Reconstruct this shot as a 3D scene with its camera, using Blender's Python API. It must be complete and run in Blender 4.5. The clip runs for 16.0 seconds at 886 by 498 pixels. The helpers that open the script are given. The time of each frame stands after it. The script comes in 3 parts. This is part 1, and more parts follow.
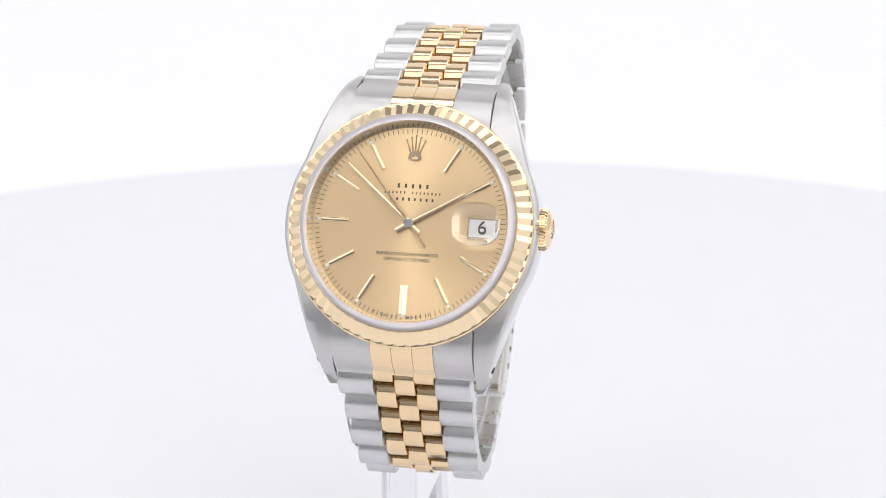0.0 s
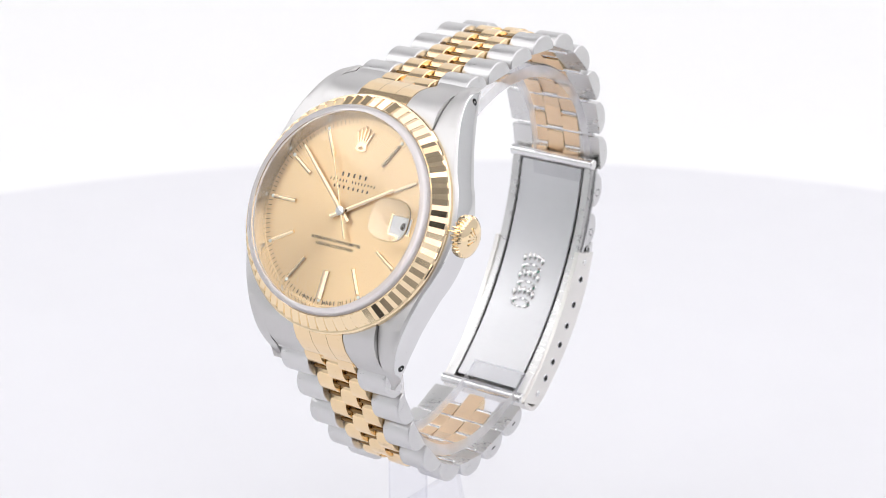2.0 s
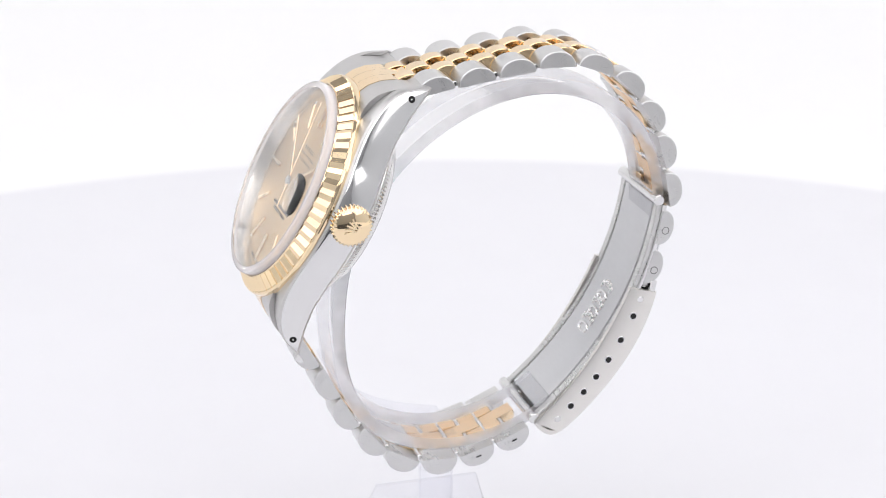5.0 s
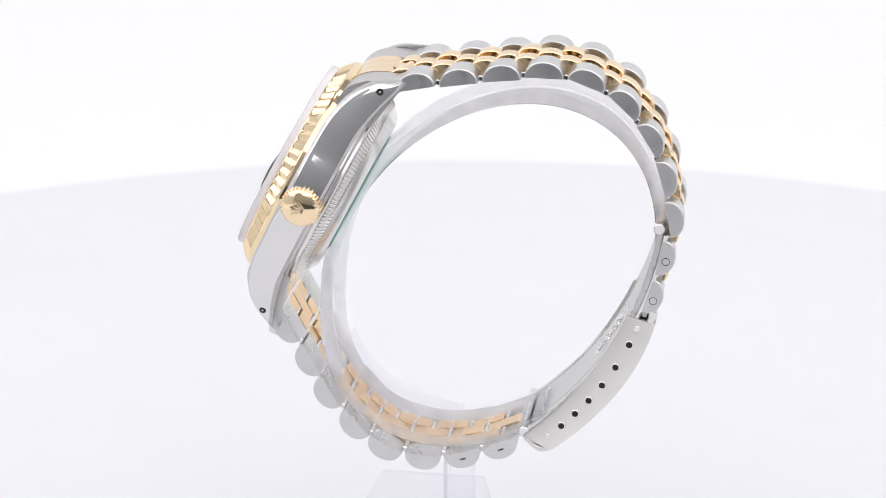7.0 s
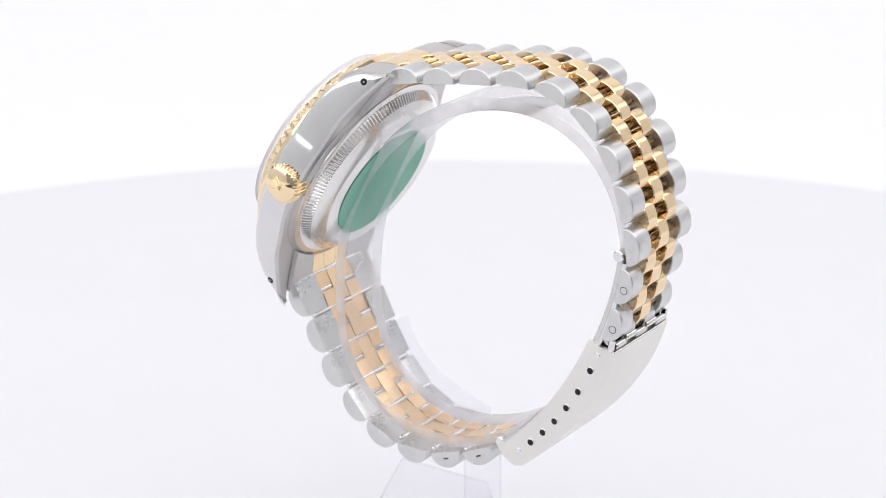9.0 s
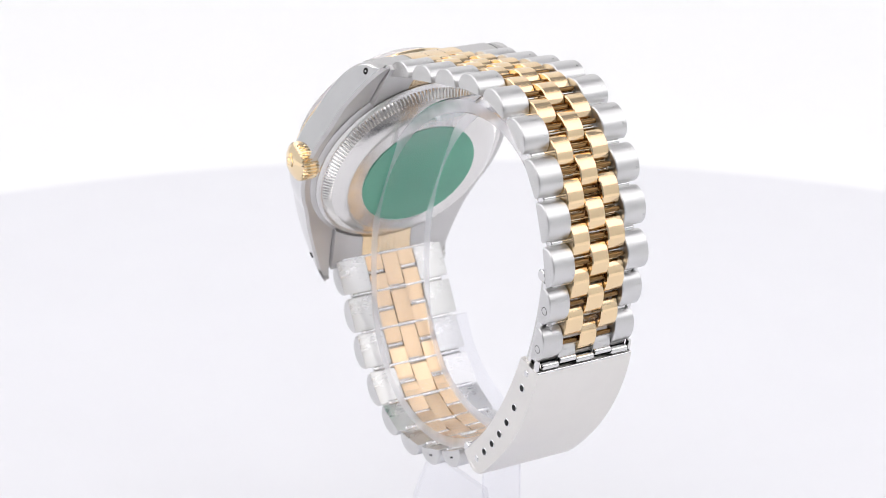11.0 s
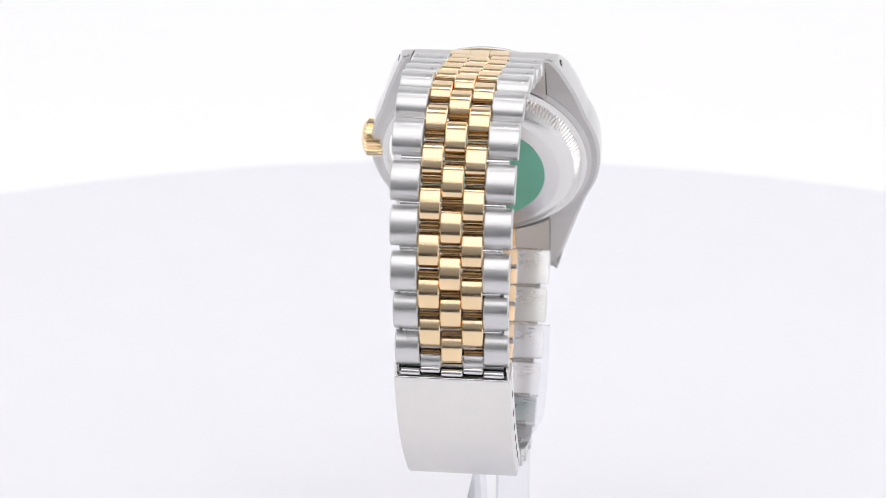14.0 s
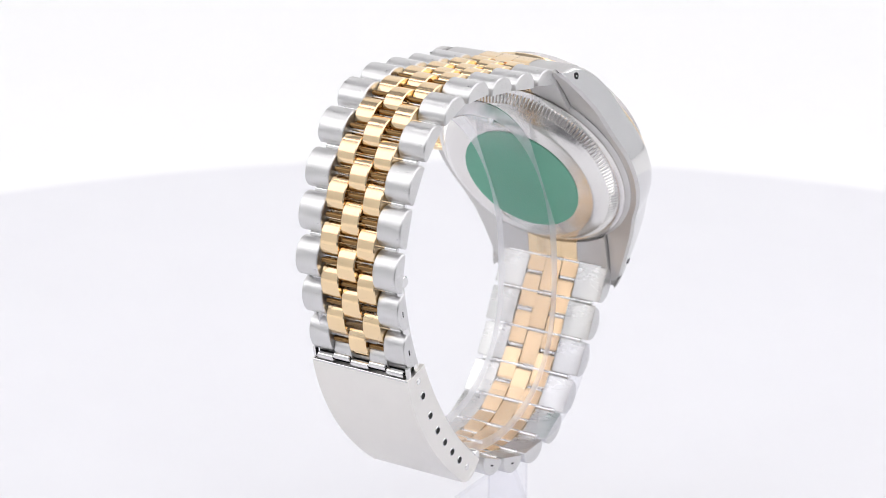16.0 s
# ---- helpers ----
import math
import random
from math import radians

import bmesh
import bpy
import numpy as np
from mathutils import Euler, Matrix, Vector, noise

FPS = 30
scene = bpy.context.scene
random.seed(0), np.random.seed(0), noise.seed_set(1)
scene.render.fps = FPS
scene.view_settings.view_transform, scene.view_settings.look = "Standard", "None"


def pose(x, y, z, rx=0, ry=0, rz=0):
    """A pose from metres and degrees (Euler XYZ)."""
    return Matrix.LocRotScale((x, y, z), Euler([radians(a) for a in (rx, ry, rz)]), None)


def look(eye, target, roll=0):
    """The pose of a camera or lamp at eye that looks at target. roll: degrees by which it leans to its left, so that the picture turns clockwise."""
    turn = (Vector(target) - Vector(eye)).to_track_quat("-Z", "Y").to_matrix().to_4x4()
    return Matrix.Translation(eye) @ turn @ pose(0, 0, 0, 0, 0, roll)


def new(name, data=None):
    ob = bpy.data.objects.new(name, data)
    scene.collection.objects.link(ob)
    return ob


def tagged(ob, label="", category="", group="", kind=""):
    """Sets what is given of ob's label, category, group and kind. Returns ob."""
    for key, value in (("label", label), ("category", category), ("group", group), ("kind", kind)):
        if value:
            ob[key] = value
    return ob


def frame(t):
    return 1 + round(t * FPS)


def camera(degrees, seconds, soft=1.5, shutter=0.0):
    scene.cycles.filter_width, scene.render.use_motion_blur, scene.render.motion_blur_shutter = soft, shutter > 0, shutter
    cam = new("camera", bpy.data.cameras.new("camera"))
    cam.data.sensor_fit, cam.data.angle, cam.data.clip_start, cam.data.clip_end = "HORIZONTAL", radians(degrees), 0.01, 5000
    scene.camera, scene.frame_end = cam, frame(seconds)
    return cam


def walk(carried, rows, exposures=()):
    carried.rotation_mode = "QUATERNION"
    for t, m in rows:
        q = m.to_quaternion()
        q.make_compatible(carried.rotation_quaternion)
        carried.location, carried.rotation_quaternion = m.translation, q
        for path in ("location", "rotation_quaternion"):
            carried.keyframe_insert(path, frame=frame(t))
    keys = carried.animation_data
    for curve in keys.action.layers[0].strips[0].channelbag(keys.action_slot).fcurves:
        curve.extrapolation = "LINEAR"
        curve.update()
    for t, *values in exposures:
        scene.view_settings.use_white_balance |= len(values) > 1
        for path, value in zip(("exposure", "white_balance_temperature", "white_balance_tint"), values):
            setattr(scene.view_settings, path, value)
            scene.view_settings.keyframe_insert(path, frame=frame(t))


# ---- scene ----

# ---------- camera ----------
cam = camera(22.68, 16.0, soft=0.6)
CAM = pose(0, -0.31, 0.17, 90 - 19.62, 0.0, 0.377)
walk(cam, [(0.0, CAM), (16.0, CAM)])
cam.data.dof.use_dof, cam.data.dof.focus_distance, cam.data.dof.aperture_fstop = True, 0.312, 40.0

SPIN, START = -12.584, -10.2          # turntable speed in degrees a second, and its first angle

# ---------- light ----------
world = bpy.data.worlds.new("studio")
scene.world = world
world.use_nodes = True
world.node_tree.nodes["Background"].inputs["Color"].default_value = (0.93, 0.96, 1.0, 1)
world.node_tree.nodes["Background"].inputs["Strength"].default_value = 0.35
scene.view_settings.exposure = 0.0


def softbox(name, eye, target, sx, sy, watts, colour=(1, 1, 1)):
    lamp = bpy.data.lights.new(name, "AREA")
    lamp.shape, lamp.size, lamp.size_y, lamp.energy, lamp.color = "RECTANGLE", sx, sy, watts, colour
    ob = new(name, lamp)
    ob.matrix_world = look(eye, target)
    return ob


WARM = (1.0, 0.985, 1.0)
softbox("top_softbox", (0.0, -0.5, 0.985), (0, -0.4999, 0), 1.3, 0.9, 5.1, WARM)
softbox("side_softbox", (-0.68, -0.1, 0.5), (0, -0.1, 0.3), 1.4, 0.9, 4.35, WARM)
softbox("side_softbox", (0.68, -0.1, 0.5), (0, -0.1, 0.3), 1.4, 0.9, 4.35, WARM)
softbox("front_softbox", (0.12, -0.9, 0.74), (0, 0, 0.08), 0.6, 0.3, 1.05, WARM)
# Unseen fill added to lift the backdrop above the disc's brightness.
softbox("backdrop_fill", (0.0, 0.2, 0.95), (0, 0.65, 0.1), 1.0, 0.15, 1.5, WARM)


# ---------- materials ----------
def material(name, colour, metal=0.0, rough=0.5, **more):
    m = bpy.data.materials.new(name)
    m.use_nodes = True
    b = m.node_tree.nodes["Principled BSDF"]
    b.inputs["Base Color"].default_value = (*colour, 1)
    b.inputs["Metallic"].default_value, b.inputs["Roughness"].default_value = metal, rough
    for key, value in more.items():
        b.inputs[key.replace("_", " ")].default_value = value
    return m


def link(m, a, b):
    m.node_tree.links.new(a, b)


def node(m, kind, **values):
    n = m.node_tree.nodes.new(kind)
    for key, value in values.items():
        if key in n.inputs:
            n.inputs[key].default_value = value
    return n


def wear(m, low, high, stretch=(1, 1, 1), scale=900.0, bump=0.0, tint=0.06):
    """Grain and smudges: roughness between low and high, slight colour change, fine relief."""
    b = m.node_tree.nodes["Principled BSDF"]
    co = node(m, "ShaderNodeTexCoord")
    mp = node(m, "ShaderNodeMapping")
    mp.inputs["Scale"].default_value = stretch
    link(m, co.outputs["Object"], mp.inputs["Vector"])
    fine = node(m, "ShaderNodeTexNoise", Scale=scale, Detail=4.0)
    link(m, mp.outputs["Vector"], fine.inputs["Vector"])
    broad = node(m, "ShaderNodeTexNoise", Scale=170.0, Detail=3.0)
    link(m, co.outputs["Object"], broad.inputs["Vector"])
    add = node(m, "ShaderNodeMath")
    add.operation = "ADD"
    link(m, fine.outputs["Fac"], add.inputs[0])
    link(m, broad.outputs["Fac"], add.inputs[1])
    rng = node(m, "ShaderNodeMapRange")
    rng.inputs["From Min"].default_value, rng.inputs["From Max"].default_value = 0.7, 1.3
    rng.inputs["To Min"].default_value, rng.inputs["To Max"].default_value = low, high
    link(m, add.outputs[0], rng.inputs["Value"])
    link(m, rng.outputs["Result"], b.inputs["Roughness"])
    base = tuple(b.inputs["Base Color"].default_value)
    mix = node(m, "ShaderNodeMix")
    mix.data_type = "RGBA"
    mix.inputs["A"].default_value = tuple(c * (1 - tint) for c in base[:3]) + (1,)
    mix.inputs["B"].default_value = tuple(min(1, c * (1 + tint)) for c in base[:3]) + (1,)
    link(m, broad.outputs["Fac"], mix.inputs["Factor"])
    link(m, mix.outputs["Result"], b.inputs["Base Color"])
    if bump:
        bp = node(m, "ShaderNodeBump", Strength=bump, Distance=0.00002)
        link(m, fine.outputs["Fac"], bp.inputs["Height"])
        link(m, bp.outputs["Normal"], b.inputs["Normal"])
    return m


STEEL = wear(material("brushed_steel", (0.655, 0.65, 0.645), 1, 0.3), 0.26, 0.38, (1, 7, 7), 900, 0.0, 0.05)
CASE = wear(material("satin_case_steel", (0.60, 0.59, 0.58), 1, 0.38), 0.33, 0.43, (6, 1, 6), 700, 0.03, 0.03)
INSIDE = wear(material("satin_inner_steel", (0.66, 0.655, 0.645), 1, 0.3), 0.24, 0.36, (1, 6, 1), 700, 0.0, 0.04)
BLADE = wear(material("worn_blade_steel", (0.64, 0.64, 0.65), 1, 0.4), 0.32, 0.46, (1, 6, 1), 500, 0.03, 0.05)
FLANK = wear(material("flank_steel", (0.72, 0.715, 0.71), 1, 0.1), 0.07, 0.13)
POLISH = wear(material("polished_steel", (0.74, 0.735, 0.73), 1, 0.1), 0.05, 0.12)
DULL = wear(material("brushed_clasp_steel", (0.79, 0.77, 0.735), 1, 0.35), 0.3, 0.42, (9, 1, 1), 600, 0.16, 0.05)
BACK = wear(material("satin_back_steel", (0.77, 0.755, 0.735), 1, 0.25), 0.17, 0.27, scale=700)
GOLD = wear(material("yellow_gold", (0.90, 0.69, 0.43), 1, 0.15), 0.1, 0.2)
PEACH = wear(material("satin_inner_gold", (0.92, 0.68, 0.44), 1, 0.36), 0.3, 0.42, (1, 6, 1), 700, 0.05, 0.05)
# Brown brass; the shade of the gaps between gold links is in its colour.
GAP_SHADE = wear(material("gap_shade_brass", (0.22, 0.13, 0.055), 1, 0.3), 0.18, 0.36, scale=600, tint=0.3)
FLUTE = wear(material("polished_gold", (0.92, 0.735, 0.48), 1, 0.08), 0.05, 0.1)
BLACK = material("black_print", (0.055, 0.038, 0.02), 0, 0.5)
# Near-black for strips and discs that paint in the shade of gaps and holes.
SHADE_BLACK = material("painted_shade", (0.01, 0.01, 0.01), 0, 0.8)
LUME = material("lume_paint", (0.85, 0.87, 0.8), 0, 0.5)
CARD = material("date_card", (0.8, 0.8, 0.78), 0, 0.5)
GREEN = wear(material("green_film", (0.155, 0.44, 0.315), 0, 0.4), 0.3, 0.5, tint=0.12)
GLASS = material("sapphire_glass", (1, 1, 1), 0, 0.0, Transmission_Weight=1.0, IOR=1.5)
LENS = material("magnifier_glass", (1, 1, 1), 0, 0.0, Transmission_Weight=1.0, IOR=1.52)
RIM = material("ground_crystal_edge", (0.97, 0.94, 0.94), 0, 0.15, Transmission_Weight=0.6, IOR=1.2)
WHITE = wear(material("white_board", (0.78, 0.78, 0.81), 0, 0.5), 0.4, 0.6, scale=60, tint=0.012)
PAPER = wear(material("white_paper", (0.9, 0.9, 0.9), 0, 0.8), 0.7, 0.9, scale=60, tint=0.012)
TABLE = wear(material("dark_table", (0.018, 0.02, 0.028), 0, 0.7), 0.6, 0.8, scale=30, tint=0.1)
OPEN = wear(material("grey_studio_wall", (0.34, 0.34, 0.35), 0, 0.8), 0.7, 0.9, scale=8, tint=0.08)
OVER = wear(material("grey_tent_cloth", (0.35, 0.35, 0.36), 0, 0.9), 0.85, 0.95, scale=30, tint=0.02)
CLOTH = wear(material("tent_cloth", (0.78, 0.79, 0.8), 0, 0.9), 0.85, 0.95, scale=30, tint=0.02)


def acrylic(name, veil, tint, rough=0.03, gloss=1.1):
    """Clear plastic: mostly see-through, a milky veil that passes light on, a weak sheen."""
    m = bpy.data.materials.new(name)
    m.use_nodes = True
    out = m.node_tree.nodes["Material Output"]
    m.node_tree.nodes.remove(m.node_tree.nodes["Principled BSDF"])
    see = node(m, "ShaderNodeBsdfTransparent", Color=(0.985, 0.985, 0.995, 1))
    milk = node(m, "ShaderNodeBsdfTranslucent", Color=(*tint, 1))
    white = node(m, "ShaderNodeBsdfDiffuse", Color=(*tint, 1))
    shine = node(m, "ShaderNodeBsdfGlossy", Roughness=rough)
    both = node(m, "ShaderNodeMixShader", Fac=0.2)
    link(m, milk.outputs[0], both.inputs[1])
    link(m, white.outputs[0], both.inputs[2])
    co = node(m, "ShaderNodeTexCoord")
    smear = node(m, "ShaderNodeTexNoise", Scale=140.0, Detail=3.0)
    link(m, co.outputs["Object"], smear.inputs["Vector"])
    amount = node(m, "ShaderNodeMapRange")
    for key, value in (("From Min", 0.3), ("From Max", 0.7), ("To Min", veil * 0.75), ("To Max", min(1, veil * 1.25))):
        amount.inputs[key].default_value = value
    link(m, smear.outputs["Fac"], amount.inputs["Value"])
    body = node(m, "ShaderNodeMixShader")
    link(m, amount.outputs["Result"], body.inputs[0])
    link(m, see.outputs[0], body.inputs[1])
    link(m, both.outputs[0], body.inputs[2])
    fr = node(m, "ShaderNodeFresnel", IOR=gloss)
    top = node(m, "ShaderNodeMixShader")
    link(m, fr.outputs[0], top.inputs[0])
    link(m, body.outputs[0], top.inputs[1])
    link(m, shine.outputs[0], top.inputs[2])
    link(m, top.outputs[0], out.inputs["Surface"])
    return m


CLEAR = acrylic("clear_acrylic_sheet", 0.05, (0.9, 0.92, 1.0), 0.05, 1.03)
EDGE = acrylic("polished_acrylic_edge", 0.12, (0.88, 0.9, 1.0), 0.1, 1.03)
ACRYLIC = acrylic("clear_acrylic", 0.12, (1.0, 1.0, 1.0), 0.03, 1.06)
FROST = acrylic("saw_cut_acrylic", 0.42, (0.97, 0.97, 1.0), 0.25, 1.03)

# champagne dial with a sunray brushing: the grain runs out from the centre
DIAL = material("champagne_dial", (0.82, 0.605, 0.34), 1, 0.33, Anisotropic=0.8)
tan = node(DIAL, "ShaderNodeTangent")
tan.direction_type, tan.axis = "RADIAL", "Z"
link(DIAL, tan.outputs["Tangent"], DIAL.node_tree.nodes["Principled BSDF"].inputs["Tangent"])


# ---------- helpers ----------
def finish(bm, name, mat, angle=35):
    bmesh.ops.recalc_face_normals(bm, faces=bm.faces)
    for f in bm.faces:
        f.smooth = True
    me = bpy.data.meshes.new(name)
    bm.to_mesh(me)
    bm.free()
    me.set_sharp_from_angle(angle=radians(angle))
    me.materials.append(mat)
    return me


def part(name, bm, mat, parent, m=None, label="", angle=35):
    """One mesh under a thing or part; bm may be a bmesh or a ready mesh."""
    me = finish(bm, name, mat, angle) if isinstance(bm, bmesh.types.BMesh) else bm
    ob = new(name, me)
    ob.parent = parent
    if m is not None:
        ob.matrix_basis = m
    return tagged(ob, label)


MM = 0.001


def rings(bm, loops, closed=True, cap=True):
    """Skin rows of points (in millimetres) into faces."""
    vs = [[bm.verts.new(Vector(p) * MM) for p in row] for row in loops]
    n = len(vs[0])
    for a, b in zip(vs, vs[1:]):
        for i in range(n if closed else n - 1):
            j = (i + 1) % n
            bm.faces.new((a[i], a[j], b[j], b[i]))
    if cap:
        bm.faces.new(vs[0])
        bm.faces.new(vs[-1])
    return vs


def lathe(profile, steps=96, bm=None, shut=False):
    """Turn (radius, height) pairs about z. A radius of 0 closes the end. shut: the profile is a loop."""
    bm = bm or bmesh.new()
    rows = [[(r * math.cos(a), r * math.sin(a), h) for a in (2 * math.pi * i / steps for i in range(steps))] for r, h in profile if r > 0]
    if shut:
        rows.append(rows[0])
    vs = rings(bm, rows, cap=False)
    if not shut:
        bm.faces.new(vs[0])
        bm.faces.new(vs[-1])
    else:
        bmesh.ops.remove_doubles(bm, verts=bm.verts, dist=1e-7)
    return bm


def box(x0, x1, y0, y1, z0, z1, bevel=0.0, bm=None):
    own = bmesh.new()
    rings(own, [[(x0, y0, z), (x1, y0, z), (x1, y1, z), (x0, y1, z)] for z in (z0, z1)])
    if bevel:
        bmesh.ops.bevel(own, geom=own.edges[:], offset=bevel * MM, segments=2, affect="EDGES")
    if bm is None:
        return own
    me = bpy.data.meshes.new("tmp")
    own.to_mesh(me)
    own.free()
    bm.from_mesh(me)
    bpy.data.meshes.remove(me)
    return bm


def rod(x0, x1, r, steps=16, bev=0.12):
    """A round bar along x with eased ends."""
    bm = bmesh.new()
    rings(bm, [[(x, q * math.cos(a), q * math.sin(a)) for a in (2 * math.pi * i / steps for i in range(steps))]
               for x, q in ((x0, r - bev), (x0 + bev, r), (x1 - bev, r), (x1, r - bev))])
    return bm


def lerp(table, x):
    return float(np.interp(x, [p[0] for p in table], [p[1] for p in table]))


def smooth(table, x, wide=0.9):
    """The table's value with its corners eased over a short stretch."""
    return sum(lerp(table, x + wide * (k / 4 - 1)) for k in range(9)) / 9


def two_tone(me, second):
    """The faces that look sideways take a second, polished material."""
    me.materials.append(second)
    for p in me.polygons:
        if abs(p.normal.x) > 0.72:
            p.material_index = 1
    return me


def lined(me, second):
    """The flat inner side of a link takes the satin of its inside."""
    me.materials.append(second)
    for p in me.polygons:
        if p.normal.z < -0.7:
            p.material_index = 1
    return me


# ---------- studio: sweep, turntable, room ----------
def studio():
    bm = bmesh.new()                                     # white paper: table, curve, upright back
    def line(g):
        r = 300 - g
        pts = [(-990, -20 + g), (400, -20 + g)]
        pts += [(400 + r * math.sin(a), 280 - r * math.cos(a)) for a in (math.pi / 2 * i / 14 for i in range(1, 15))]
        return pts + [(700 - g, 1000)]
    loop = line(0) + line(-1.5)[::-1]
    rings(bm, [[(x, y, z) for y, z in loop] for x in (-690, 690)])
    ob = new("backdrop", finish(bm, "backdrop", PAPER, 60))
    tagged(ob, "seamless white paper sweep behind the turntable", "backdrop", kind="structure")
    bm = box(-700, 700, -1000, 720, -30, -24)
    tagged(new("floor", finish(bm, "floor", TABLE)), "dark table top under the paper sweep", "floor", kind="structure")
    # Unseen dark sheet, added for the polished steel to reflect.
    tagged(new("dark_sheet", finish(box(-300, 300, -985, -246, -18.4, -16), "dark_sheet", TABLE)), "unseen dark sheet added in front of the turntable for reflections", "mat", kind="structure")
    for name, b in (("wall_left", (-710, -700, -1000, 720, -30, 1000)), ("wall_right", (700, 710, -1000, 720, -30, 1000)),
                    ("wall_front", (-700, 700, -1010, -1000, -30, 1000)), ("wall_back", (-700, 700, 720, 730, -30, 1000))):
        tagged(new(name, finish(box(*b), name, OPEN if name == "wall_front" else CLOTH)), "dim grey studio wall behind the camera" if name == "wall_front" else "white cloth wall of the light tent", "wall", kind="structure")
    tagged(new("ceiling", finish(box(-710, 710, -1010, 730, 1000, 1010), "ceiling", OVER)), "grey cloth top of the light tent", "ceiling", kind="structure")


def turntable():
    root = tagged(new("turntable"), "round white matte rotating display turntable", "turntable")
    root.location = (0, 0, -0.02)
    part("disc", lathe([(0.1, 20), (234, 20), (236.5, 19.7), (239, 18.9), (241, 17.6), (242.4, 15.8), (243, 13.8), (243, 4), (242, 3), (0.1, 3)][::-1], 160), WHITE, root)
    part("foot", lathe([(0.1, 0), (90, 0), (90, 3.2), (0.1, 3.2)], 48), WHITE, root)
    return root


# ---------- display stand ----------
X0, BASE = -2.7, -146.5               # mid-plane of the watch, and its lowest level, in millimetres


def at(x, y, z):
    return Vector((X0 + x, y, z - BASE)) * MM


def stand():
    root = tagged(new("watch_stand"), "clear acrylic display stand with an open ring", "display stand")
    bm = bmesh.new()
    ang = radians(52)
    e1, e2 = (math.cos(ang), math.sin(ang)), (-math.sin(ang), math.cos(ang))
    loops = []
    for i in range(73):
        t = radians(-61 + 307.6 * i / 72)
        def spot(inset, x):
            q = inset + 1.5 * math.exp(-((math.degrees(t) - 135) / 28) ** 2)
            u, v = (31 - q) * math.cos(t), (23.8 - q) * math.sin(t)
            return (X0 + x, 5 + u * e1[0] + v * e2[0], -113 + u * e1[1] + v * e2[1] - BASE)
        w, v = -3.4, 6.2
        loops.append([spot(0.25, w), spot(0, w + 0.25), spot(0, v - 0.25), spot(0.25, v), spot(2.0, v), spot(2.2, v - 0.25), spot(2.2, 0.25 + w), spot(2.0, w)])
    rings(bm, loops)
    me = two_tone(finish(bm, "ring", ACRYLIC), FROST)
    for cap in me.polygons[-2:]:
        cap.material_index = 1
    part("ring", me, ACRYLIC, root, label="clear acrylic open ring inside the bracelet")
    bm = bmesh.new()                                       # tab that holds the bracelet at one side
    loops = []
    for i in range(19):
        t = radians(158 + 56 * i / 18)
        far = -10.2 + 2.5 * max(0.0, (i - 11) / 7) ** 2
        def edge(inset, x):
            q = inset + 1.5 * math.exp(-((math.degrees(t) - 135) / 28) ** 2)
            u, v = (31 - q) * math.cos(t), (23.8 - q) * math.sin(t)
            return (X0 + x, 5 + u * e1[0] + v * e2[0], -113 + u * e1[1] + v * e2[1] - BASE)
        loops.append([edge(0.3, -3.5), edge(1.3, -3.5), edge(1.3, far), edge(0.3, far)])
    rings(bm, loops)
    part("side_tab", bm, CLEAR, root, label="clear acrylic tab beside the ring")
    bm = bmesh.new()
    rings(bm, [[(X0 + x, y, z) for x, y in ((-8.5, -3), (-3.6, -3), (-3.6, 1.5), (-8.5, 1.5))] for z in (-21.9, 3.0)])
    bmesh.ops.bevel(bm, geom=bm.edges[:], offset=0.4 * MM, segments=2, affect="EDGES")
    part("stem", bm, CLEAR, root, label="clear acrylic stem under the ring")
    bm = bmesh.new()                                       # clear upright beside the bracelet, flaring to its foot
    side = [(-8, -2.5), (8, -2.5), (9.5, -8.0), (14.0, -20.0), (15.5, -21.9), (-18.5, -21.9), (-17.0, -20.0), (-11.0, -8.0)]
    rings(bm, [[(X0 + d, y - 4, z) for y, z in side] for d in (-0.5, 0.5)])
    part("upright", two_tone(finish(bm, "upright", EDGE), CLEAR), CLEAR, root, label="clear acrylic sheet with flared foot")
    part("foot", box(X0 - 20, X0 + 17, -24, 20, -23.5, -21.9, 0.4), CLEAR, root, label="clear acrylic foot plate")
    root.location.z = 0.0235
    return root


# ---------- watch ----------
HEAD = Matrix.Translation(at(0.4, -24.9, -98.1)) @ pose(0, 0, 0, 62.3, 0, 0)     # x to the crown, y to twelve, z out of the dial
FACE = HEAD @ Matrix.Translation((0, 0, 0.0003))                               # dial, bezel and glass

LUG_TOP = [(0, -2.0), (9, -2.0), (12, -2.05), (14, -2.35), (16.5, -3.05), (18.5, -4.1), (20, -5.35), (21, -6.7), (21.7, -8.1), (22, -9.2), (22.6, -10.0)]
END_TOP = [(0, -1.9), (15.5, -1.95), (16.7, -2.2), (18, -2.95), (19.3, -4.35), (20.3, -6.2), (20.9, -7.8), (21.8, -8.6)]
LUG_LOW = [(0, -7.15), (13, -7.15), (17, -8.0), (20, -8.9), (22, -9.7)]
LUG_OUT = [(8.2, 15.9), (13, 14.35), (19, 12.25), (21.2, 11.45), (22, 10.9)]


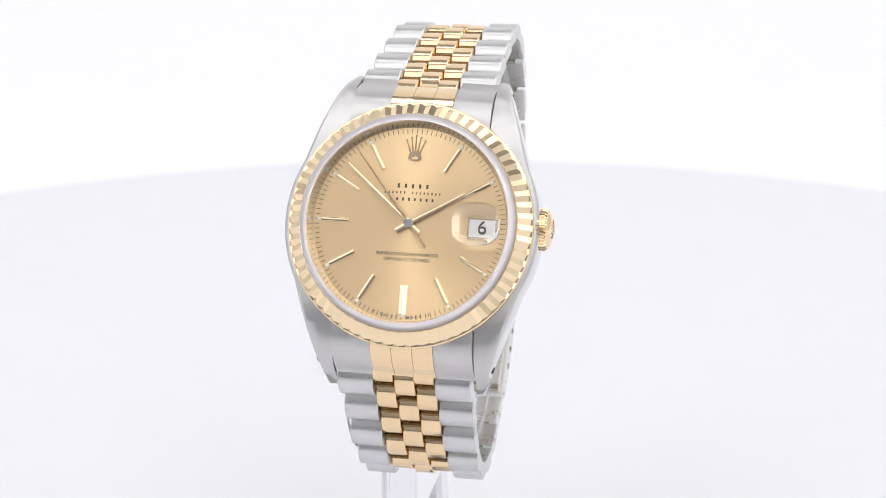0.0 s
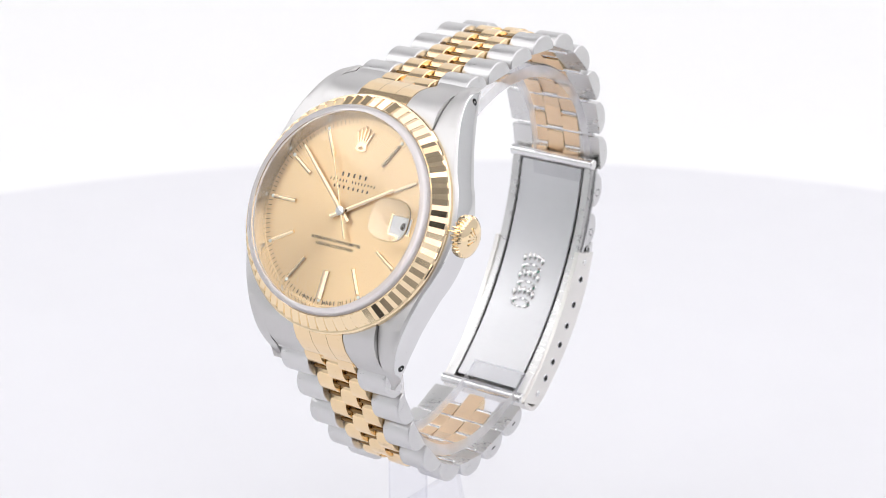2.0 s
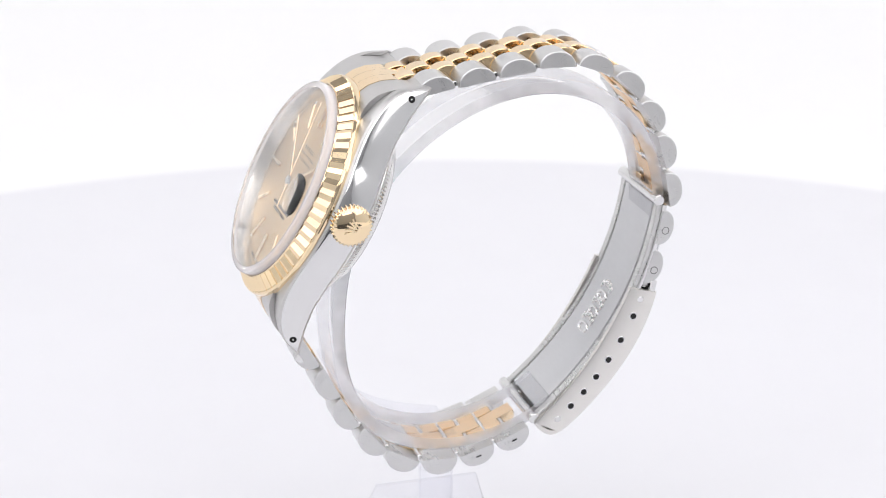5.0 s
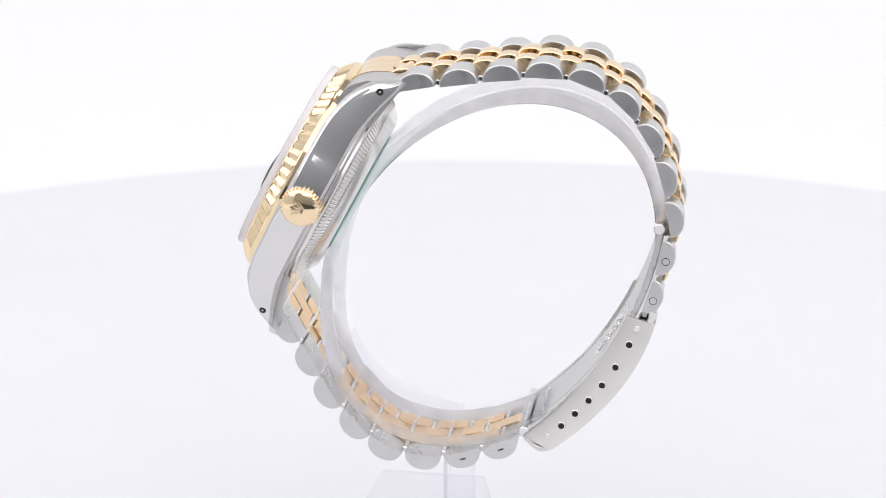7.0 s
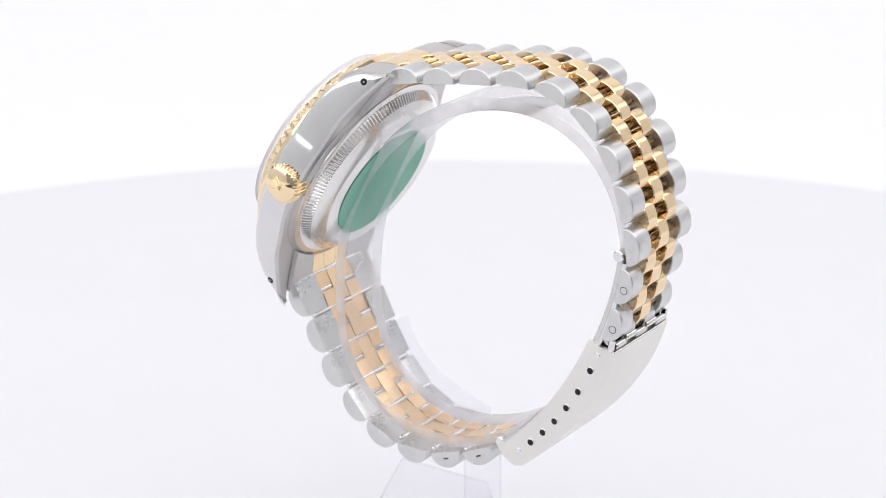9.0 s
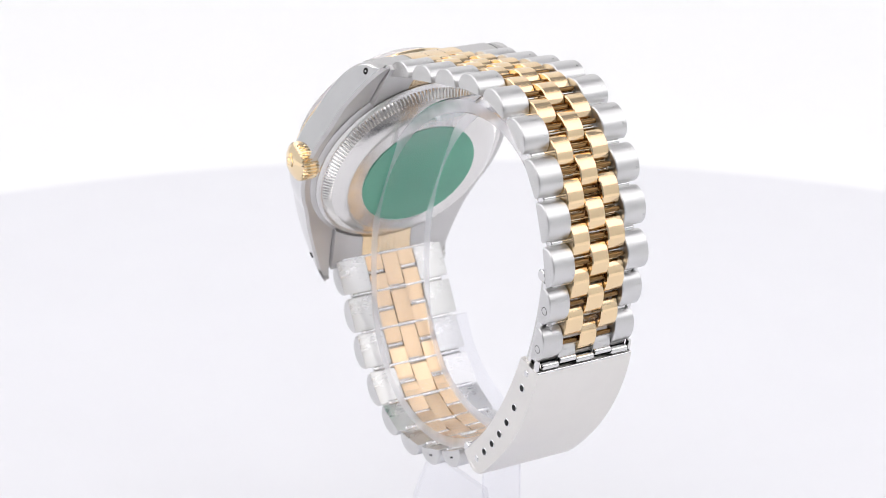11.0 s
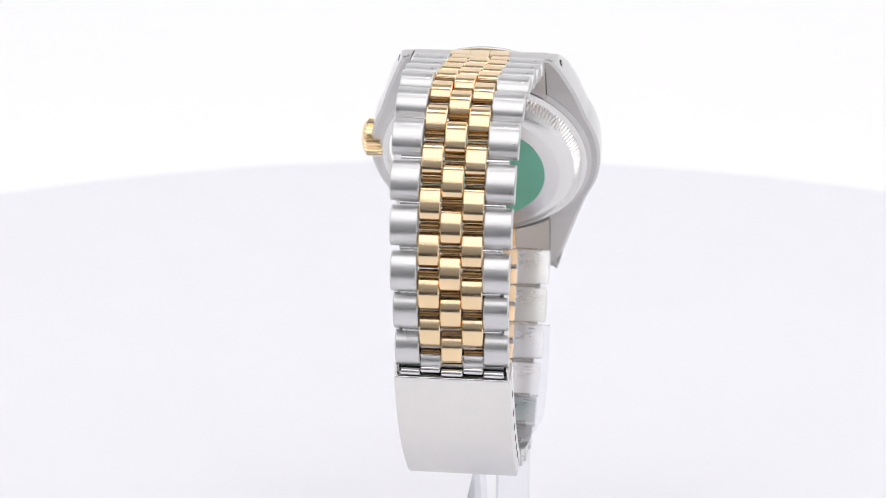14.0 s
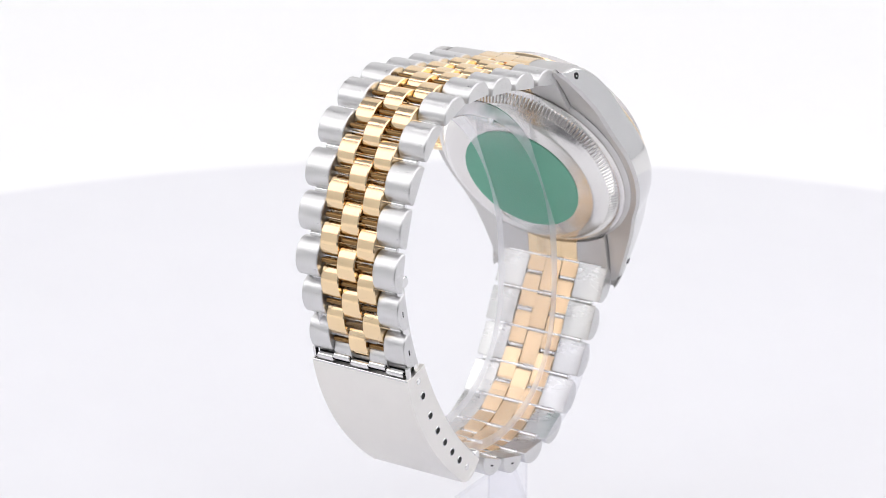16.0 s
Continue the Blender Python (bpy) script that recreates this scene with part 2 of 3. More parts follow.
def case_mesh():
    bm = bmesh.new()
    ys = [22 * math.sin(math.pi / 2 * i / 60) for i in range(-60, 61)]
    for s in (1, -1):
        loops = []
        for y in ys:
            a = abs(y)
            out = math.sqrt(17.9 ** 2 - a * a) if a < 8.2 else smooth(LUG_OUT, a, min(0.9, a - 8.2, 22.0 - a) if 8.2 < a < 22 else 0.0)
            inn = max(9.95, math.sqrt(max(0, 14.9 ** 2 - a * a)))
            t, b = smooth(LUG_TOP, a if y > 0 else a * 1.05), smooth(LUG_LOW, a)
            c = 0.45
            loops.append([(s * x, y, z) for x, z in ((inn, b), (inn, t), ((inn + out) / 2, t + 0.05), (out - c, t - 0.05), (out - 0.1, t - 0.35),
                                                     (out + 0.0, t - 0.7), *((out + 0.12 * (1 - (2 * u - 1) ** 2), t - 0.7 + (b + 0.4 - t + 0.7) * u) for u in (0.17, 0.33, 0.5, 0.67, 0.83)),
                                                     (out, b + 0.4), (out - c, b))])
        rings(bm, loops)
    lathe([(0.1, -3.0), (16.6, -3.0), (16.6, -7.3), (15.9, -7.7), (0.1, -7.7)], 96, bm)
    return bm


def end_piece(x0, x1, sign, lift=0.0, short=0.0):
    """A slice of the solid piece between the lugs."""
    bm = bmesh.new()
    loops = []
    nx = 6
    for i in range(nx + 1):
        x = x0 + (x1 - x0) * i / nx
        start = math.sqrt(17.0 ** 2 - x * x)
        top = [(x, sign * (start + ((21.7 if sign > 0 else 20.4) - short - start) * (1 - (1 - k / 16) ** 1.4))) for k in range(17)]
        row = [(x, y, lerp(END_TOP, abs(y) + (0 if sign > 0 else 0.7)) + lift - 0.15) for x, y in top]
        row += [(x, sign * ((21.6 if sign > 0 else 20.2) - short), -9.6), (x, sign * (start - 0.7), -8.05)]
        loops.append(row)
    rings(bm, loops)
    return bm


def moon(width, chord=5.45, high=2.65, steps=14, bev=0.14):
    """A half-round link: flat inside at z = 0, bulging outwards, across x."""
    bm = bmesh.new()
    def outline(q):
        pts = [(-chord / 2 + q, 0.06 + q * 0.5), (-chord / 2 + 0.12 + q, q * 0.3), (chord / 2 - 0.12 - q, q * 0.3), (chord / 2 - q, 0.06 + q * 0.5)]
        for i in range(1, steps):
            a = math.pi * i / steps
            pts.append(((chord / 2 - q) * math.cos(a), 0.1 + (high - 0.1 - q) * math.sin(a) ** 0.85))
        return pts
    h = width / 2
    rings(bm, [[(x, y, z) for y, z in outline(q)] for x, q in ((-h, bev), (-h + bev, 0), (h - bev, 0), (h, bev))])
    return bm


# each row: place (y, z in millimetres) and lean of a bracelet row, from the lug to the clasp
UPPER = [(-4.9, -84.5, 10.9), (1.2, -83.7, 8.4), (7.3, -82.9, 6.0), (13.25, -82.3, -1), (19.1, -83.2, -20.6), (24.2, -86.25, -43), (27.8, -91.15, -58),
         (29.95, -96.65, -73), (31.15, -102.65, -80), (30.1, -108.4, -100.5), (28.55, -114.45, -107)]
LOWER = [(-24.1, -121.6, -62), (-20.9, -126.9, -63), (-18.2, -132.1, -58.7), (-14.3, -137.0, -49), (-9.9, -140.4, -27.6), (-4.3, -141.7, -2.2),
         (1.55, -141.1, 16), (7.15, -139.3, 24)]


def place(x, y, z, lean, roll=0.0):
    return Matrix.Translation(at(0, y, z)) @ pose(0, 0, 0, lean, 0, 0) @ pose(0, 0, 0, 0, roll, 0) @ Matrix.Translation((x * MM, 0, 0))


def bracelet(root):
    gold = lined(finish(moon(2.86, 5.2, 2.2), "gold_link", GOLD, 20), PEACH)
    tube = finish(rod(-1.38, 1.38, 0.38), "link_tube", GAP_SHADE)
    short_pin = finish(rod(-1.4, 1.4, 0.42), "link_pin", POLISH)
    for rows, flip, wide, thin, lead in ((UPPER, 0, 19.0, 15.2, (-10.3, -85.6, 11)), (LOWER, 180, 18.9, 16.3, (-26.6, -116.6, -64))):
        n = len(rows)
        roll = -1.3 if flip == 0 else 0.0
        for i, (y, z, lean) in enumerate(rows):
            w = max(15.5, wide + (thin - wide) * i / (n - 1))
            side = (w - 8.8) / 2
            me = lined(finish(moon(side, 5.5, 2.4 if flip == 0 else 2.6), "steel_link", STEEL, 20), INSIDE)
            for s in (-1, 1):
                part("steel_link", me, STEEL, root, place(s * (4.43 + side / 2), y, z, lean + flip, roll))
            part("gold_link", gold, GOLD, root, place(0, y, z, lean + flip, roll))
            if i >= n - 2:
                for s in (-1, 1):
                    if s > 0 and flip == 0:
                        # Black disc under the pin head paints a ring of shade around it.
                        part("bore_shade", rod(-0.03, 0.01, 0.6, 18, 0.005), SHADE_BLACK, root, place(w / 2 + 0.03, y, z, lean, roll) @ Matrix.Translation((0, 0.4 * MM, 1.1 * MM)))
                        part("pin_head", rod(-0.03, 0.03, 0.5, 18, 0.02), STEEL, root, place(w / 2 + 0.03, y, z, lean, roll) @ Matrix.Translation((0, 0.4 * MM, 1.1 * MM)))
                        continue
                    # Flat black strip on the link end, painting the slot's shade.
                    part("slot_shade", box(-0.02, 0.02, -0.45, 0.45, 0.95, 1.2), SHADE_BLACK, root, place(s * (w / 2 + 0.02), y, z, lean + flip, roll))
            py, pz, pl = rows[i - 1] if i else lead
            my, mz, ml = (y + py) / 2, (z + pz) / 2, (lean + pl) / 2
            up = place(0, my, mz, ml + flip, roll)
            for s in (-1, 1):
                part("gold_link", gold, GOLD, root, up @ Matrix.Translation((s * 2.93 * MM, 0, 0.1 * MM)))
            part("link_pin", rod(-w / 2 + 1.0, w / 2 - 1.0, 0.42), POLISH, root, up @ Matrix.Translation((0, 0, 0.48 * MM)))
            # Tubes coloured dark to put shade into the link gaps.
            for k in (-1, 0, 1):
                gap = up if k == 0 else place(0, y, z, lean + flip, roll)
                part("link_tube", tube, GAP_SHADE, root, gap @ Matrix.Translation((k * 2.93 * MM, 0, 1.3 * MM)), "brown link tube with gap shade in its colour")
                if k:
                    part("link_pin", short_pin, POLISH, root, gap @ Matrix.Translation((k * 2.93 * MM, 0, 0.48 * MM)))


def bez(p, q, r, t):
    return tuple((1 - t) ** 2 * a + 2 * t * (1 - t) * b + t * t * c for a, b, c in zip(p, q, r))


def ribbon(curve, x0, x1, thick, steps=28, t0=0.0, t1=1.0):
    """A bent plate along a curve in (y, z), from x0 to x1, growing outwards by thick."""
    bm = bmesh.new()
    loops = []
    for i in range(steps + 1):
        t = t0 + (t1 - t0) * i / steps
        a, b = Vector(curve(t - 0.01)), Vector(curve(t + 0.01))
        d = (b - a).normalized()
        n = Vector((-d.y, d.x))
        p = Vector(curve(t))
        q = p + n * thick
        e = min(0.15, abs(thick) * 0.3) * (1 if thick > 0 else -1)
        pe, qe = p + n * e, q - n * e
        c = 0.15
        loops.append([tuple(at(x, v.x, v.y) / MM) for x, v in ((x0 + c, p), (x1 - c, p), (x1, pe), (x1, qe), (x1 - c, q), (x0 + c, q), (x0, qe), (x0, pe))])
    rings(bm, loops)
    return bm


def clasp(root):
    outer = lambda t: bez((30.1, -118.7), (27.4, -130.2), (15.2, -140.0), t)
    inner = lambda t: bez((25.9, -117.6), (20.3, -130.2), (10.9, -137.9), t)
    blade = lambda t: bez((30.0, -104.4), (27.3, -124.0), (10.9, -137.2), t)
    cover = part("clasp_cover", ribbon(outer, -7.95, 7.95, -0.9), DULL, root, label="brushed steel folding clasp cover")
    for s in (-1, 1):
        bm = bmesh.new()
        loops = []
        for i in range(33):
            t = i / 32
            o, n = outer(t), inner(t)
            if i == 32:
                o = (o[0] - 0.5, o[1] + 0.2)
            loops.append([tuple(at(s * x, y, z) / MM) for x, (y, z) in ((7.95, o), (8.05, ((o[0] * 9 + n[0]) / 10, (o[1] * 9 + n[1]) / 10)),
                                                                  (8.05, ((o[0] + n[0] * 14) / 15, (o[1] + n[1] * 14) / 15)), (7.95, n), (7.2, n), (7.2, o))])
        rings(bm, loops)
        part("clasp_side", bm, DULL, cover)
        # rounded far end of the cover
        for k, (t, mix) in enumerate(((0.17, 0.5), (0.335, 0.5), (0.475, 0.5), (0.6, 0.5), (0.715, 0.5), (0.825, 0.5))):
            o, n = outer(t), inner(t)
            y, z = o[0] * mix + n[0] * (1 - mix), o[1] * mix + n[1] * (1 - mix)
            m = Matrix.Translation(at(s * 7.95, y, z))
            part("hole_rim", rod(-0.17, 0.17, 0.64, 18, 0.06), POLISH, cover, m)
            # Black disc on the side plate, painted shade with no opening behind it.
            part("shade_disc", rod(-0.2, 0.2, 0.48, 18, 0.02), SHADE_BLACK, cover, m)
        for t in (0.06, 0.93):
            o, n = outer(t), inner(t)
            part("pin_head", rod(-0.2, 0.2, 0.5, 16, 0.08), POLISH, cover, Matrix.Translation(at(s * 7.95, (o[0] + n[0]) / 2, (o[1] + n[1]) / 2)))
    end = part("clasp_end", ribbon(lambda t: bez((15.6, -139.6), (13.2, -141.6), (10.9, -138.2), t), -7.9, 7.9, -0.8, 14), DULL, cover)
    # folding blades inside
    part("inner_blade", ribbon(blade, -5.6, 5.6, 0.6, t0=0.02, t1=0.97), BLADE, root, label="worn grey inner clasp blade with a raised emblem")
    for s in (-1, 1):
        part("blade_rail", ribbon(blade, s * 6.7 - 0.75, s * 6.7 + 0.75, 0.9), INSIDE, root)
        part("blade_rail", ribbon(lambda t: tuple(Vector(blade(t)) + Vector((0.9, 0.2))), s * 7.4 - 0.35, s * 7.4 + 0.35, 0.7, t0=0.02, t1=0.9), POLISH, root)
    part("hinge", rod(-7.7, 7.7, 0.85), POLISH, root, Matrix.Translation(at(0, 30.2, -104.2)))
    part("hinge", rod(-7.6, 7.6, 0.8), POLISH, root, Matrix.Translation(at(0, 10.9, -137.4)))
    for x0, x1, up in ((-7.2, -4.4, 0), (-4.3, -1.6, 1), (-1.5, 1.5, 0), (1.6, 4.3, 1), (4.4, 7.1, 0)):
        part("hinge_knuckle", rod(x0, x1, 0.52), POLISH, root, Matrix.Translation(at(0, 29.75 + 0.1 * up, -117.95 + 0.5 * up)))
    part("end_bar", box(-7.3, 7.3, -1.3, 1.3, 0.2, 1.5, 0.2), STEEL, root, place(0, 28.0, -116.3, -108))
    for s in (-1, 1):
        part("steel_link", finish(moon(2.86, 3.4, 1.9), "steel_link", STEEL, 20), STEEL, root, place(s * 2.93, 28.1, -116.4, -108))
    part("hinge_leaf", box(-7.1, 7.1, -0.35, 0.35, -1.5, 1.5, 0.1), POLISH, root, place(0, 28.9, -116.6, -18))
    # Dark strip painted in as the shade behind the knuckles.
    part("hinge_shade", ribbon(lambda t: tuple(Vector(outer(t)) + Vector((-1.15, 0.0))), -7.4, 7.4, -0.4, 6, -0.1, 0.03), SHADE_BLACK, root, label="dark strip that paints the shade behind the hinge")
    part("cover_lip", rod(-7.85, 7.85, 0.2, 12, 0.08), POLISH, cover, Matrix.Translation(at(0, 30.0, -118.75)))
    for s in (-1, 1):
        part("cover_lip", ribbon(lambda t: tuple(Vector(outer(t)) + Vector((-0.25, 0.0))), s * 7.7 - 0.22, s * 7.7 + 0.22, -1.0, 6, -0.075, 0.01), POLISH, cover)
    # emblem: raised ovals and beads
    for t in (0.45, 0.525, 0.6):
        y, z = blade(t)
        m = Matrix.Translation(at(0, y, z)) @ pose(0, 0, 0, 60, 0, 0)
        oval = lathe([(1.15 + 0.4 * math.cos(a), 0.4 * math.sin(a)) for a in (2 * math.pi * k / 8 for k in range(8))], 28, shut=True)
        part("emblem_oval", oval, POLISH, root, m @ Matrix.Translation((0, -0.9 * MM, 0)) @ Matrix.Diagonal((1.25, 0.6, 0.7, 1)))
        for k in range(-2, 3):
            bm = bmesh.new()
            bmesh.ops.create_icosphere(bm, subdivisions=2, radius=0.48 * MM)
            part("emblem_bead", bm, POLISH, root, m @ Matrix.Translation(Vector((k * 0.85, 1.2 - 0.14 * k * k, 0)) * MM) @ Matrix.Diagonal((0.9, 1.5, 0.6, 1)))


def bezel_mesh(flutes=64):
    """A turned ring whose upper slope is cut into straight flutes."""
    bm = bmesh.new()
    steps = flutes * 2
    loops = []
    prof = ((14.98, -1.6, 0), (14.98, -0.02, 0), (15.04, 0.08, 0), (15.14, 0.1, 0), (15.2, 0.06, 0.08), (15.3, -0.02, 0.27), (16.9, -1.45, 0.3),
            (17.02, -1.62, 0), (17.16, -1.8, 0), (17.2, -1.95, 0), (17.2, -2.7, 0), (17.0, -2.85, 0), (14.98, -2.85, 0))
    for r, h, deep in prof:
        row = []
        for i in range(steps):
            a = 2 * math.pi * i / steps
            d = deep * (i % 2)
            row.append(((r - d * 0.7) * math.cos(a), (r - d * 0.7) * math.sin(a), h - d * 0.75))
        loops.append(row)
    loops.append(loops[0])
    rings(bm, loops, cap=False)
    bmesh.ops.remove_doubles(bm, verts=bm.verts, dist=1e-8)
    return bm


def text(body, size, spread=1.0):
    cu = bpy.data.curves.new("lettering", "FONT")
    cu.body, cu.size, cu.align_x, cu.align_y, cu.extrude, cu.space_character = body, size * MM, "CENTER", "CENTER", 0.00002, spread
    cu.offset = size * MM * 0.008
    tmp = bpy.data.objects.new("tmp", cu)
    scene.collection.objects.link(tmp)
    me = bpy.data.meshes.new_from_object(tmp.evaluated_get(bpy.context.evaluated_depsgraph_get()))
    bpy.data.objects.remove(tmp)
    me.materials.clear()
    me.materials.append(BLACK)
    return me


def baton(length, width, high):
    """A faceted marker lying along y from 0 to length."""
    bm = bmesh.new()
    h = width / 2
    rings(bm, [[(-h * q, y0, z), (h * q, y0, z), (h * q, y1, z), (-h * q, y1, z)] for q, y0, y1, z in
               ((1, 0, length, 0), (1, 0, length, high * 0.5), (0.08, 0.1, length - 0.1, high))])
    return bm


def hand(length, tail, width, tip, high=0.18):
    bm = bmesh.new()
    rings(bm, [[(-width * q / 2, -tail, z), (width * q / 2, -tail, z), (tip * q / 2, length, z), (-tip * q / 2, length, z)] for q, z in ((1, 0), (1, high * 0.5), (0.5, high))])
    return bm


def dial_parts(root):
    D = -1.5
    dial = part("dial", lathe([(0.05, D - 0.4), (13.5, D - 0.4), (13.5, D), (0.05, D)], 128), DIAL, root, FACE, "champagne sunray dial with applied gold batons")
    part("rehaut", lathe([(13.45, D), (14.1, 0.28), (14.5, 0.28), (14.5, D - 0.3), (13.45, D - 0.3)], 128, shut=True), BACK, root, FACE, "polished steel inner ring")
    up = Matrix.Translation((0, 0, D * MM))

    def on(x, y, z=0.0, turn=0.0):
        return up @ pose(x * MM, y * MM, z * MM, 0, 0, turn)
    for h in (1, 2, 4, 5, 6, 7, 8, 9, 10, 11):
        a = radians(90 - 30 * h)
        wide = 1.1 if h == 6 else 0.58
        part("hour_marker", baton(3.9 if h != 6 else 4.1, wide, 0.35), FLUTE, dial, on(8.5 * math.cos(a), 8.5 * math.sin(a), 0, -30 * h))
        dot = lathe([(0.05, 0), (0.27, 0), (0.22, 0.16), (0.05, 0.2)], 14)
        part("lume_dot", dot, LUME, dial, on(12.75 * math.cos(a), 12.75 * math.sin(a)))
    bm = bmesh.new()
    for k in range(120):
        a = radians(3 * k)
        q = [Vector((x, y)) for x, y in ((-0.045, 12.65), (0.045, 12.65), (0.045, 13.3), (-0.045, 13.3))]
        q = [(v.x * math.cos(a) - v.y * math.sin(a), v.x * math.sin(a) + v.y * math.cos(a)) for v in q]
        rings(bm, [[(x, y, z) for x, y in q] for z in (0.0, 0.02)])
    tagged(part("minute_track", bm, BLACK, dial, up, "printed black minute strokes"), kind="stuff")
    # emblem at twelve: a plain pronged shape
    bm = bmesh.new()
    for k in range(-2, 3):
        lean = radians(11 * k)
        tipx, tipy = 3.0 * math.sin(lean) * 1.15, 3.1 * math.cos(lean) - 0.25 * abs(k)
        rings(bm, [[(k * 0.28 - 0.16, 0.5, z), (k * 0.28 + 0.16, 0.5, z), (tipx + 0.06, tipy, z), (tipx - 0.06, tipy, z)] for z in (0.0, 0.28)])
        bmesh.ops.create_icosphere(bm, subdivisions=1, radius=0.2 * MM, matrix=Matrix.Translation(Vector((tipx, tipy, 0.15)) * MM))
    lathe([(0.45, 0.0), (0.95, 0.0), (0.95, 0.3), (0.45, 0.3)], 24, bm, True)
    for v in bm.verts:
        if v.co.y < 0.45 * MM:
            v.co.y *= 0.5
    part("emblem", bm, FLUTE, dial, on(0, 9.2), "plain gold pronged emblem")
    # maker's words as plain bars, the rest as lettering
    for x, y, w, h in ((0.05, 5.25, 5.0, 0.6), (0.05, 4.3, 8.2, 0.34), (0.05, 3.4, 6.6, 0.42)):
        n = {5.0: 5, 8.2: 15, 6.6: 8}[w]
        bm = bmesh.new()
        for k in range(n):
            if n == 15 and k == 6:
                continue
            cx = -w / 2 + w * (k + 0.5) / n
            q = w / n * 0.15
            rings(bm, [[(cx - q, -h / 2, z), (cx + q, -h / 2, z), (cx + q, h / 2, z), (cx - q, h / 2, z)] for z in (0, 0.02)])
        part("print_bar", bm, BLACK, dial, on(x, y), "small black printed word as plain bars")
    part("lettering", text("SUPERLATIVE CHRONOMETER", 0.64, 1.0), BLACK, dial, on(0.05, -4.25, 0.02))
    part("lettering", text("OFFICIALLY CERTIFIED", 0.64, 1.0), BLACK, dial, on(0.05, -5.0, 0.02))
    for k, ch in enumerate("T SWISS"):
        if ch != " ":
            a = -17.5 + k * 2.35
            part("lettering", text(ch, 0.56), BLACK, dial, on(13.0 * math.sin(radians(a)), -13.0 * math.cos(radians(a)), 0.02, a))
    for k, ch in enumerate("MADE T"):
        if ch != " ":
            a = 4.2 + k * 2.5
            part("lettering", text(ch, 0.56), BLACK, dial, on(13.0 * math.sin(radians(a)), -13.0 * math.cos(radians(a)), 0.02, a))
    # date window
    fr = bmesh.new()
    for b in ((8.2, 11.75, 1.1, 1.28), (8.2, 11.75, -1.28, -1.1), (8.2, 8.38, -1.1, 1.1), (11.57, 11.75, -1.1, 1.1)):
        box(b[0], b[1], b[2], b[3], 0.0, 0.12, 0, fr)
    part("date_frame", fr, FLUTE, dial, up)
    part("date_card", box(8.37, 11.58, -1.11, 1.11, 0.0, 0.04), CARD, dial, up, "white date card")
    part("lettering", text("6", 2.4), BLACK, dial, on(10.1, 0.0, 0.06))
    # pointers
    lift = lambda z, turn: FACE @ pose(0, 0, z * MM, 0, 0, turn)
    part("hour_hand", hand(8.7, 2.1, 0.75, 0.5), FLUTE, root, lift(-1.15, -59))
    part("minute_hand", hand(12.2, 2.0, 0.7, 0.4), FLUTE, root, lift(-0.9, 49.5))
    sec = part("second_hand", hand(12.2, 4.2, 0.38, 0.16, 0.14), FLUTE, root, lift(-0.67, 39))
    part("hub", lathe([(0.05, 0.0), (0.72, 0.0), (0.66, 0.3), (0.05, 0.34)], 24), POLISH, sec)
    return sec


def crystal_parts(root):
    glass = part("crystal", lathe([(0.05, 0.85), (14.0, 0.85), (14.0, 1.2), (0.05, 1.2)], 128), GLASS, root, FACE, "flat clear sapphire crystal")
    glass.visible_shadow = False
    part("crystal_rim", lathe([(14.94, -0.6), (14.94, 0.92), (14.86, 1.08), (14.7, 1.18), (14.45, 1.21), (14.01, 1.21), (14.01, 0.84), (14.3, 0.3), (14.52, 0.3), (14.52, -0.6)], 128, shut=True), RIM, glass, None, "pale ground edge of the crystal").visible_shadow = False
    bm = bmesh.new()
    loops = []
    for k in range(9):
        q = math.cos(math.pi / 2 * k / 9)
        h = 1.21 + 0.55 * math.sin(math.pi / 2 * k / 8)
        loops.append([(9.6 + 3.4 * q * math.copysign(abs(math.cos(a)) ** 0.75, math.cos(a)), 0.2 + 3.0 * q * math.copysign(abs(math.sin(a)) ** 0.75, math.sin(a)), h)
                      for a in (2 * math.pi * i / 48 for i in range(48))])
    rings(bm, loops)
    lens = part("magnifier", bm, LENS, glass, None, "domed clear date magnifier", 50)
    lens.visible_shadow = False


def crown_part(root):
    bm = bmesh.new()
    n = 30
    loops = []
    for x, r, deep in ((17.0, 1.7, 0), (18.0, 1.7, 0), (18.1, 2.7, 0.1), (18.4, 3.0, 0.32), (20.6, 3.0, 0.32), (20.9, 2.75, 0.1), (21.0, 2.6, 0), (21.35, 2.1, 0), (21.6, 1.0, 0), (21.65, 0.1, 0)):
        loops.append([(x, (r - deep * (i % 4 in (0, 3))) * math.cos(a), (r - deep * (i % 4 in (0, 3))) * math.sin(a))
                      for i, a in ((i, 2 * math.pi * i / (4 * n)) for i in range(4 * n))])
    rings(bm, loops)
    crown = part("winding_crown", bm, FLUTE, root, HEAD @ Matrix.Translation((-2.2 * MM, 0.9 * MM, -5.0 * MM)), "fluted gold winding crown")
    bm = bmesh.new()
    for k in range(-2, 3):
        a = radians(18 * k)
        rings(bm, [[(x, -0.9 + 0.0 + 0.2 * s + k * 0.14 * (1 - t) + 2.0 * math.sin(a) * t, -0.6 + 1.7 * math.cos(a) * t) for t, s in ((0, -1), (0, 1), (1, 0.5), (1, -0.5))] for x in (21.3, 21.72)])
    for v in bm.verts:
        v.co.y += 0.9 * MM
    part("emblem", bm, FLUTE, crown)


